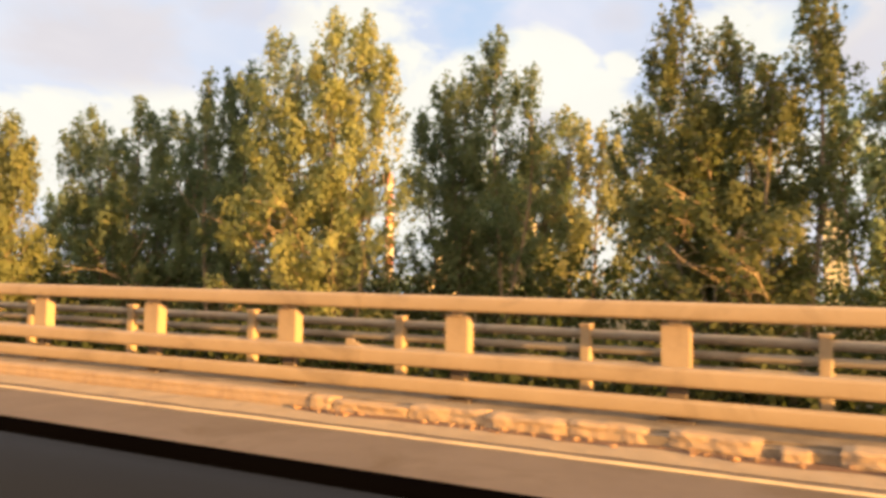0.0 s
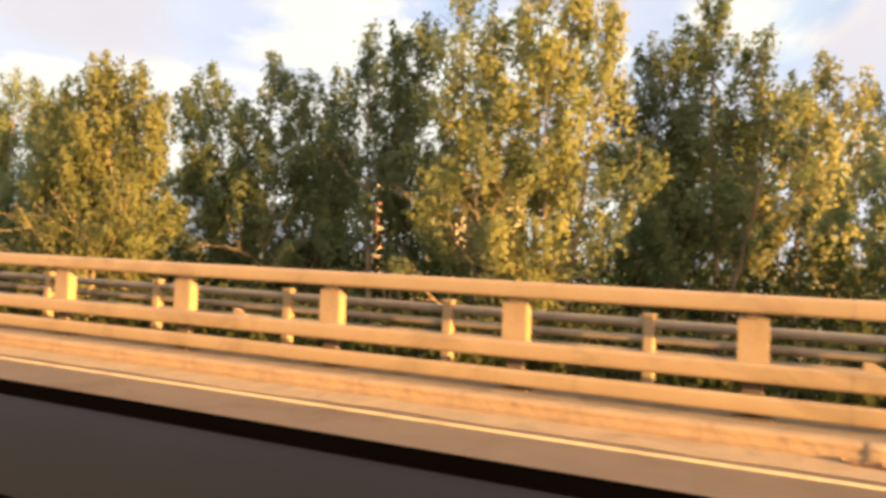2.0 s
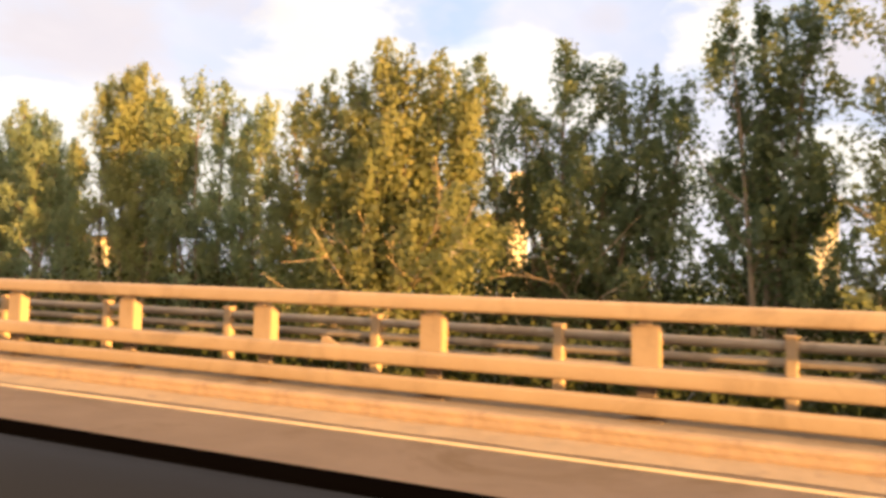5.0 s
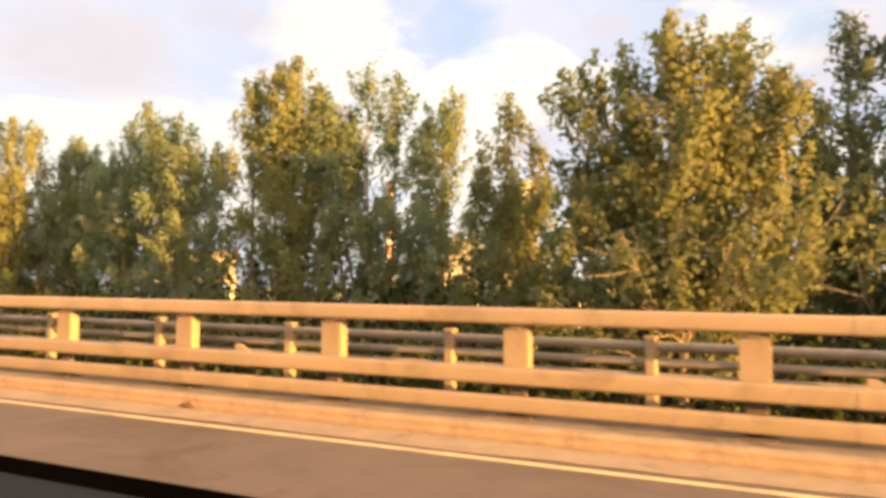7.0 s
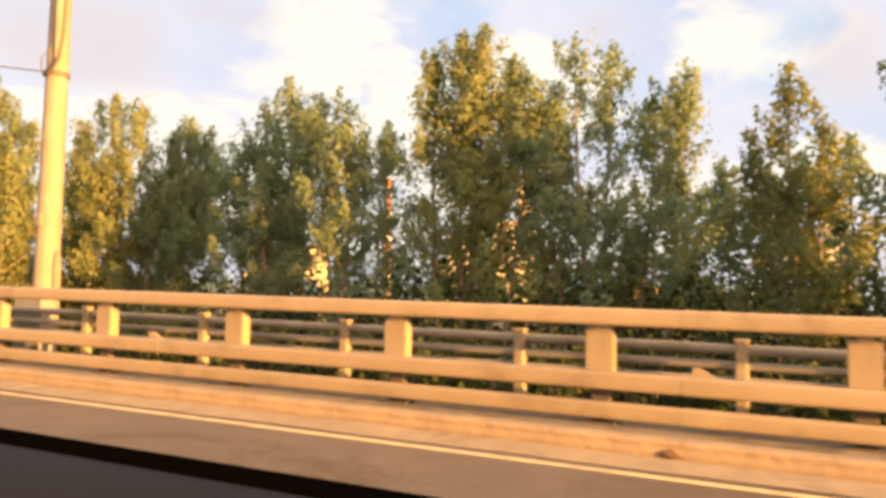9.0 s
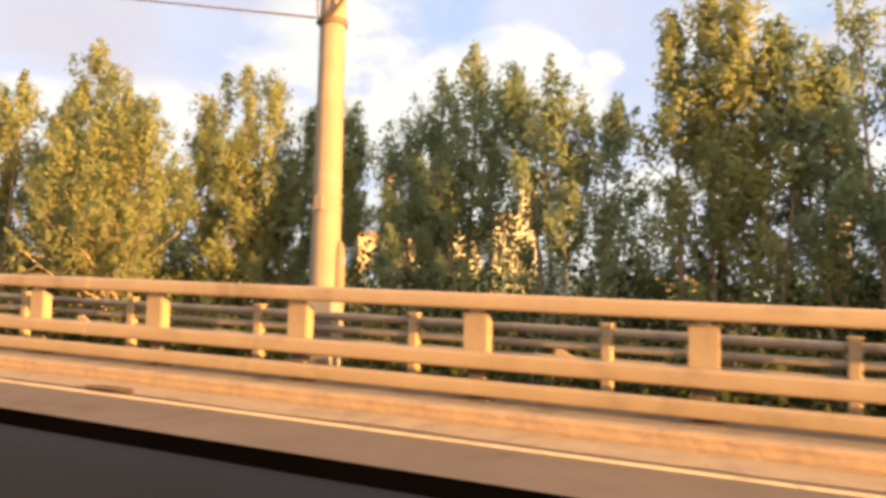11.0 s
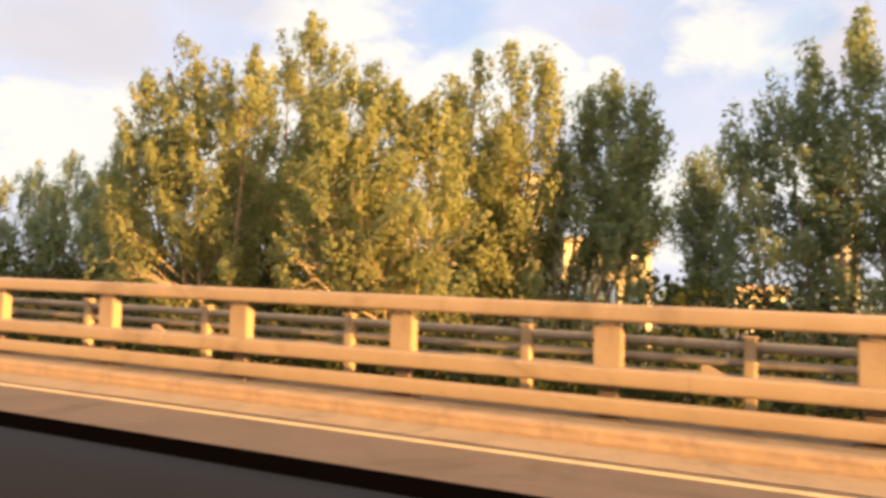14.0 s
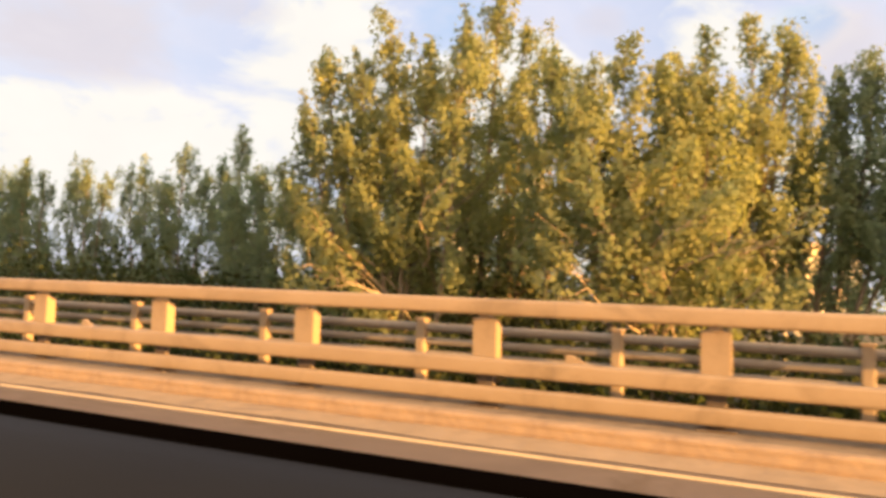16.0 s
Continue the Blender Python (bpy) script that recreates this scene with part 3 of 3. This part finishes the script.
def plant(seed, x, y, tips, leaf="warm", low=0.16, width=1.0, dense=1.0, size=0.085, foot=0.5, bare=0, thin=0.14, count=25):
    """A tree of several leaders, each with steep boughs that end in upright sprays. tips: for each leader its offset along x and y, and its height over the road."""
    rng = np.random.default_rng(seed)
    base_z = rise(y) - 1.30 if x > 10 else rise(y) - 1.0
    tree = anchor("tree", x, y, base_z, TREE_LABELS[leaf], "tree", "trees beside the road")
    wood, sprays = bmesh.new(), []
    for dx, dy, height in tips:
        tip = np.array((dx, dy, height + 1.22))
        root = np.array((dx * 0.12 + rng.normal(0, 0.08), dy * foot * 0.6 + rng.normal(0, 0.08), -0.1))
        line = bent(rng, root, tip, 0.12, 9)
        tall = tip[2]
        add_tube(wood, line, [0.008 + 0.055 * (1 - k / 9) ** 0.9 * (tall / 6.5) for k in range(10)], 6)

        def on(u):
            i = min(8, max(0, int(u * 9)))
            return line[i] + (line[i + 1] - line[i]) * (u * 9 - i)

        turn = rng.uniform(0, 6.28)
        number = int(count * tall / 6.5)
        for k in range(number):
            u = low + (0.99 - low) * ((k + rng.random()) / number) ** 0.85
            below = (1 - u) * tall
            reach = width * min(0.86, 0.10 + 0.36 * below) * rng.choice((0.5, 0.8, 1.0, 1.3)) * rng.uniform(0.85, 1.1)
            turn += 2.4 + rng.normal(0, 0.25)
            out = np.array((math.cos(turn), math.sin(turn), 0.0))
            p = on(max(0.06, u - (0.25 + 0.75 * reach) / tall))
            q = on(u) + out * reach
            q[2] += rng.normal(0, 0.06)
            if rng.random() < (thin if u > 0.45 else 0.78 if out[0] < 0.2 else 0.35):
                continue
            bough = bent(rng, p, q, 0.05 + 0.05 * reach, 3)
            add_tube(wood, bough, [0.016, 0.012, 0.009, 0.004], 5, False)
            way = (q - p) / (np.linalg.norm(q - p) + 1e-9)
            rising = way * 0.8 + np.array((0, 0, 0.55))
            sprays.append((q - way * 0.05, rising + rng.normal(0, 0.15, 3), out))
            for v in (0.78, 0.92) if reach > 0.3 else (0.8,):
                c = p + (q - p) * v
                d = rng.normal(0, 1, 3) * np.array((0.16, 0.16, 0.10)) * (0.6 + 0.5 * width)
                sprays.append((c + d, rising + rng.normal(0, 0.3, 3), out * 0.6 + d))
        for _ in range(int(16 * max(0.0, low - 0.2))):
            # a few leafy shoots on the bare lower stem
            p = on(rng.uniform(0.18, low))
            d = rng.normal(0, 0.30, 3)
            sprays.append((p + d, np.array((0, 0, 0.8)) + d, d))
        for u in (0.93, 0.985):
            sprays.append((on(u), np.array((0, 0, 1.0)) + rng.normal(0, 0.1, 3), rng.normal(0, 0.4, 3)))
    trunk = part("trunk", wood, BARK, tree, smooth=True)
    for k in range(bare):
        boughs = bmesh.new()
        # pale leafless boughs reaching out low on the sunny side
        p = np.array((-0.3, rng.uniform(-1.2, 1.2), rng.uniform(2.0, 3.6)))
        side = rng.choice((-1.0, 1.0)) * rng.uniform(0.5, 1.5)
        q = p + np.array((-rng.uniform(0.8, 1.3), side, rng.uniform(0.2, 1.0)))
        p = np.array((0.1, p[1] * 0.3, p[2] - 0.7))
        bough = bent(rng, p, q, 0.20, 5)
        add_tube(boughs, bough, [0.024, 0.021, 0.018, 0.014, 0.009, 0.004], 6, False)
        for j in (2, 3, 4):
            for _ in range(2):
                e = bough[j] + np.array((-rng.uniform(0.1, 0.4), side * rng.uniform(0.1, 0.5), rng.uniform(-0.2, 0.45)))
                add_tube(boughs, bent(rng, bough[j], e, 0.03, 2), [0.008, 0.006, 0.003], 5, False)
                if rng.random() < 0.4:
                    sprays.append((e, np.array((0, side * 0.5, 0.6)), np.array((-1.0, 0, 0))))
        part("bare_bough", boughs, BARE_BARK, trunk, "pale leafless bough", True)
    centres, ways, lean = (np.array([t[k] for t in sprays]) for k in range(3))
    ways = ways / (np.linalg.norm(ways, axis=1)[:, None] + 1e-9)
    lean = lean / (np.linalg.norm(lean, axis=1)[:, None] + 1e-9)
    quads = leaf_cloud(rng, centres, (0.105, 0.105, 0.13), max(6, int(88 * dense)), size, ways, lean, 0.45)
    part("crown", leaves_mesh("crown", quads, {"warm": LEAF_WARM, "olive": LEAF_OLIVE, "dusky": LEAF_OLIVE_SHADED, "dark": LEAF_SHADED, "deep": LEAF_DEEP, "pale": LEAF_PALE}[leaf]), None, tree)


def build_trees():
    # front row, from where the drive begins to where it ends
    plant(1, 12.3, -3.0, [(0, -1.6, 6.0), (0.2, -0.6, 6.3), (-0.2, 0.5, 6.0), (0.2, 1.4, 5.9), (-0.7, 0.0, 4.6)], "dusky", width=1.05, bare=6)
    plant(2, 12.4, 1.0, [(0, -1.0, 5.7), (0.2, 0.3, 5.4), (0, 1.0, 5.9), (0.1, 1.5, 5.0), (-0.6, -0.4, 4.4), (-0.5, 0.7, 4.2)], "dusky", bare=10)
    plant(3, 15.1, 6.9, [(0, -0.6, 6.8), (0.1, 0.1, 6.2), (0, 0.7, 5.9), (0.2, 1.4, 5.2), (0, -1.3, 5.7), (-0.4, 0.2, 4.2)], "dark", width=0.8, low=0.25)
    plant(4, 13.0, 9.4, [(0, -1.6, 5.9), (0.1, -1.0, 6.8), (0, -0.2, 6.9), (-0.1, 0.7, 6.1), (0, 1.4, 6.7), (-0.6, -0.6, 5.2), (-0.7, 0.5, 4.7), (-0.6, 1.4, 4.6)], "warm", bare=14)
    plant(20, 13.3, 12.4, [(0, -0.7, 6.1), (0.1, 0.1, 6.1), (0, 0.6, 6.0), (0.3, -0.1, 4.8)], "dark", width=0.82, low=0.20, thin=0.22)
    plant(5, 14.0, 16.1, [(0, -0.1, 5.9), (0.1, -1.0, 5.4), (0, -1.8, 5.1), (0, 1.8, 5.7), (0.1, 2.7, 5.2), (0, 0.8, 4.8), (-0.3, -0.9, 3.4), (-0.3, 0.6, 3.5), (0, -2.3, 4.9), (0.2, -2.0, 3.6)], "dark", bare=5)
    plant(6, 11.4, 18.4, [(0, 0.1, 5.3), (0.1, 0.75, 4.9), (0, 1.3, 4.8), (0, 1.8, 4.6), (0, -0.3, 5.1), (0, -0.9, 5.0), (0.1, -1.4, 4.3), (-0.3, 0.4, 3.9), (-0.3, -0.4, 3.8)], "olive", width=0.9, low=0.24, bare=10, thin=0.2)
    plant(7, 13.1, 21.7, [(0, 0.05, 4.8), (0.1, 0.6, 3.8), (0, -0.5, 4.2)], "olive", width=0.75, thin=0.22)
    plant(8, 14.2, 24.9, [(0, 0.6, 6.2), (0.1, -0.1, 5.9), (0, 1.7, 5.8), (0.1, -0.9, 5.1), (0, -1.5, 5.4), (0, 1.1, 5.2)], "deep", width=0.85, low=0.30, thin=0.24, foot=0.8)
    plant(9, 14.0, 27.5, [(0, 1.0, 6.2), (0.1, 0.4, 6.5), (0, -0.1, 6.6), (0, -0.8, 5.8), (0, -1.3, 5.0), (0.1, 0.1, 5.4)], "warm", width=0.8, low=0.44, thin=0.32, foot=0.8)
    plant(18, 13.8, 30.4, [(0, 1.0, 5.2), (0.1, 0.4, 5.5), (0, -0.3, 4.7), (0, -0.9, 4.6)], "deep", width=0.75, low=0.50, thin=0.3, foot=0.8)
    plant(11, 14.6, 32.9, [(0, -0.2, 6.1), (0.1, 0.6, 5.7), (0, 1.2, 5.1), (0, 1.8, 4.6), (0, -1.2, 5.6), (-0.3, 0.2, 4.2)], "deep", width=0.8, low=0.47, thin=0.28)
    plant(12, 18.5, 35.6, [(0, 0.25, 4.4), (0.1, -0.3, 4.6), (0.1, 0.0, 3.9)], "deep", width=0.58)
    plant(13, 16.0, 38.4, [(0, -1.2, 5.8), (0, -0.6, 5.3), (0.1, -1.8, 5.5), (0, -2.1, 4.8), (0, 0.1, 4.2)], "deep", width=0.75, low=0.48, foot=0.05)
    plant(14, 15.3, 39.6, [(0, -0.2, 6.5), (0.1, 0.5, 6.4), (0, 1.1, 5.8), (0.1, -1.0, 6.3), (-0.4, -0.4, 4.8)], "warm", width=0.85, low=0.30, thin=0.24)
    plant(15, 12.3, 40.6, [(0, 0.5, 5.2), (0.1, -0.1, 4.8), (0, -0.8, 4.6), (-0.3, 1.2, 4.6), (0.2, 1.8, 5.2), (-0.5, 0.4, 3.6)], "warm", width=0.9, low=0.34, foot=0.2, bare=18)
    plant(16, 14.8, 44.6, [(0, -0.3, 7.6), (0.1, -0.9, 6.8), (0, -1.6, 6.1), (0, -2.4, 5.8), (0, 0.4, 6.7), (0, 1.3, 5.8), (-0.8, -1.2, 4.8), (0.1, 2.4, 5.0)], "warm", bare=6, thin=0.24)
    plant(17, 12.3, 45.0, [(0, 0.5, 6.1), (0, 1.25, 5.6), (0.1, -0.3, 5.5), (0, -1.1, 5.9), (0, 1.95, 5.7), (0, 2.5, 4.6), (0, 2.95, 3.5), (-0.2, 0.6, 4.2)], "warm", width=0.9, bare=6)
    plant(19, 14.8, 50.3, [(0, 0.3, 3.8), (0.1, -0.4, 3.5), (0, 0.9, 3.4)], "deep", width=0.8, low=0.2)
    # saplings that fill the gaps low down
    for k, (x, y, h) in enumerate(((16.2, 24.9, 2.3), (16.0, 26.2, 2.5), (16.2, 28.7, 2.2), (15.9, 29.6, 2.8), (15.9, 31.8, 2.1), (20.0, 37.75, 4.0))):
        plant(90 + k, x, y, [(0, 0.1, h), (0.1, -0.35, h - 0.3)] + ([(0, 0.45, h - 0.4)] if y < 31 else []), "deep", low=0.14, width=0.62, dense=0.8, count=20)
    # unseen trees behind the start, added to shade the first crowns
    for k in range(5):
        plant(30 + k, 10.7 + 0.1 * k, -19.0 + 3.2 * k, [(0, -0.8, 5.0), (0.2, 0.6, 5.3), (-0.3, 0.0, 4.4)], "warm", dense=0.6)
    # the lower row beyond
    rng = random.Random(5)
    y = 52.5
    for k in range(16):
        plant(40 + k, 16.0 + rng.uniform(-0.5, 0.9), y, [(0, 0.0, (5.1 if k == 0 else 4.6) + rng.uniform(-0.2, 0.4)), (0.2, 0.8, 4.2 + rng.uniform(-0.3, 0.5)), (0.1, -0.7, 4.1)], "deep", width=0.72, dense=0.9, count=24)
        y += rng.uniform(1.6, 2.2)
    # the row behind, seen through the gaps
    for k, (x, y, h, kind) in enumerate(((24, 4.2, 7.9, "pale"), (18.2, 5.6, 5.6, "pale"), (20.5, 8.6, 5.0, "deep"), (19.0, 6.9, 4.5, "deep"), (21, 3.2, 4.8, "deep"), (25, 2.0, 7.6, "pale"), (20, -1.5, 6.5, "deep"), (17, 12.5, 4.3, "deep"), (17.2, 16.5, 4.6, "pale"),
                                         (17, 20.5, 4.4, "deep"), (17, 23.0, 4.1, "deep"), (20, 42, 4.8, "deep"), (20, 46.5, 5.2, "deep"), (21, 52, 4.6, "deep"), (18.5, 48.6, 4.9, "deep"))):
        plant(70 + k, x, y, [(0, 0.1, h), (0.2, 1.0, h * 0.94), (-0.2, -0.9, h * 0.92)], kind, width=1.1, dense=0.5, size=0.13, count=24)


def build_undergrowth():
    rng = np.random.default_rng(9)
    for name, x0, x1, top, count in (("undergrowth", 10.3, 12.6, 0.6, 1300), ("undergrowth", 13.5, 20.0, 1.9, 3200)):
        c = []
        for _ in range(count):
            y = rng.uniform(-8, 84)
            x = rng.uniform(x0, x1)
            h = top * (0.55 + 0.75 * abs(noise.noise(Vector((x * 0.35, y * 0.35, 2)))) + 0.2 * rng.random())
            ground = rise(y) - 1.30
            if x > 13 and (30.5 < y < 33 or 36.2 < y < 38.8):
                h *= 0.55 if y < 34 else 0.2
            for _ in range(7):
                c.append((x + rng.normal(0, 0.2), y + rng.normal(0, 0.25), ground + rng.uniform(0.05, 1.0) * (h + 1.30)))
        # this leaf colour already holds the shade under the trees
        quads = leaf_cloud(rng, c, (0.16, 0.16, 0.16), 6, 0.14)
        tagged(new(name, leaves_mesh(name, quads, LEAF_UNDER)), "tangled green bushes under the trees, coloured as dark as in shade", "undergrowth", kind="stuff")


build_trees()
build_undergrowth()


# ---- things beyond the trees ----
def build_pavilion():
    x, y = 24.0, 37.8
    z = rise(y) - 1.30
    hut = anchor("pavilion", x, y, z, "small pale building on posts behind the trees", "building")
    hut.rotation_euler = (0, 0, radians(42))
    part("wall", add_box(bmesh.new(), 0, 1.7, 0, 3.0, 3.15, 4.15, 0.02), WHITE_WALL, hut)
    part("roof", add_box(bmesh.new(), -0.15, 1.9, -0.15, 3.15, 4.15, 4.30, 0.02), ROOF_TIN, hut)
    part("floor_slab", add_box(bmesh.new(), -0.1, 1.8, -0.1, 3.1, 3.0, 3.15, 0.01), WHITE_WALL, hut)
    for px, py in ((0.1, 0.1), (0.1, 1.05), (0.1, 1.9), (0.1, 2.9), (1.55, 0.1), (1.55, 2.9)):
        part("column", add_box(bmesh.new(), px - 0.11, px + 0.11, py - 0.11, py + 0.11, -0.05, 3.0, 0.01), WHITE_WALL, hut)
    for k in range(2):
        win = part("window", add_box(bmesh.new(), -0.03, 0.03, 0.35 + 1.1 * k, 0.85 + 1.1 * k, 3.35, 3.95, 0.01), WHITE_WALL, hut)
        part("pane", add_box(bmesh.new(), -0.036, -0.028, 0.40 + 1.1 * k, 0.80 + 1.1 * k, 3.4, 3.9), GLASS, win)


def build_block(name, x, y, wide, deep, tall, mat, label, floors, bays, turn=0.0):
    """A far building with rows of windows in its front."""
    house = anchor(name, x, y, -2, label, "building")
    house.rotation_euler = (0, 0, turn)
    part("wall", add_box(bmesh.new(), 0, deep, -wide / 2, wide / 2, 0, tall), mat, house)
    part("roof", add_box(bmesh.new(), -0.4, deep + 0.4, -wide / 2 - 0.4, wide / 2 + 0.4, tall, tall + 1.0), ROOF_TIN, house)
    pane = mesh_of("window", add_box(bmesh.new(), -0.15, 0.1, -wide / bays * 0.28, wide / bays * 0.28, -tall / floors * 0.28, tall / floors * 0.28), GLASS)
    for f in range(floors):
        for b in range(bays):
            part("window", pane, GLASS, house).location = (0, wide * ((b + 0.5) / bays - 0.5), tall * (f + 0.55) / floors)


def build_far():
    chimney = anchor("factory_chimney", 868, 519, -2, "tall factory chimney with red and white bands", "chimney")
    steps = 12
    for k in range(steps):
        z0, z1 = 168 * k / steps, 168 * (k + 1) / steps
        part("band", add_tube(bmesh.new(), [(0, 0, z0), (0, 0, z1)], [7.5 - 3.2 * k / steps, 7.5 - 3.2 * (k + 1) / steps], 20), RED_BAND if k % 2 else WHITE_BAND, chimney)
    build_block("tower_block", 945, 352, 24, 24, 170, PALE_TOWER, "tall pale yellow tower block in the sun", 22, 4, 0.37)
    build_block("tower_block", 930, 378, 34, 20, 112, PALE_TOWER, "pale yellow tower block beside a taller one", 16, 6, 0.37)
    build_block("apartment_block", 915, 430, 46, 18, 92, WHITE_WALL, "white apartment block far off", 12, 8, 0.4)
    build_block("apartment_block", 900, 455, 16, 16, 60, PALE_TOWER, "narrow yellow block far off", 8, 3, 0.4)
    build_block("tower_block", 930, -12, 24, 20, 104, PALE_TOWER, "pale yellow tower block standing alone", 14, 4, 0.06)
    build_block("villa", 75, 37.0, 4.8, 8, 4.6, WHITE_WALL, "low white house beyond the trees", 2, 3, 0.6)
    # a far belt of woods on the horizon
    rng = np.random.default_rng(21)
    c = []
    for k in range(2600):
        y = rng.uniform(-260, 900)
        x = rng.uniform(230, 290)
        h = 6.5 + 3.0 * noise.noise(Vector((y * 0.03, 0, 0))) + 1.5 * noise.noise(Vector((y * 0.2, 3, 0)))
        c.append((x, y, rise(y) - 1 + h * rng.random() ** 0.6))
    quads = leaf_cloud(rng, c, (1.6, 1.8, 1.3), 8, 1.6)
    tagged(new("far_woods", leaves_mesh("far_woods", quads, LEAF_DEEP)), "dark belt of woods on the horizon", "woods", kind="stuff")


build_pavilion()
build_far()
build_kerb()
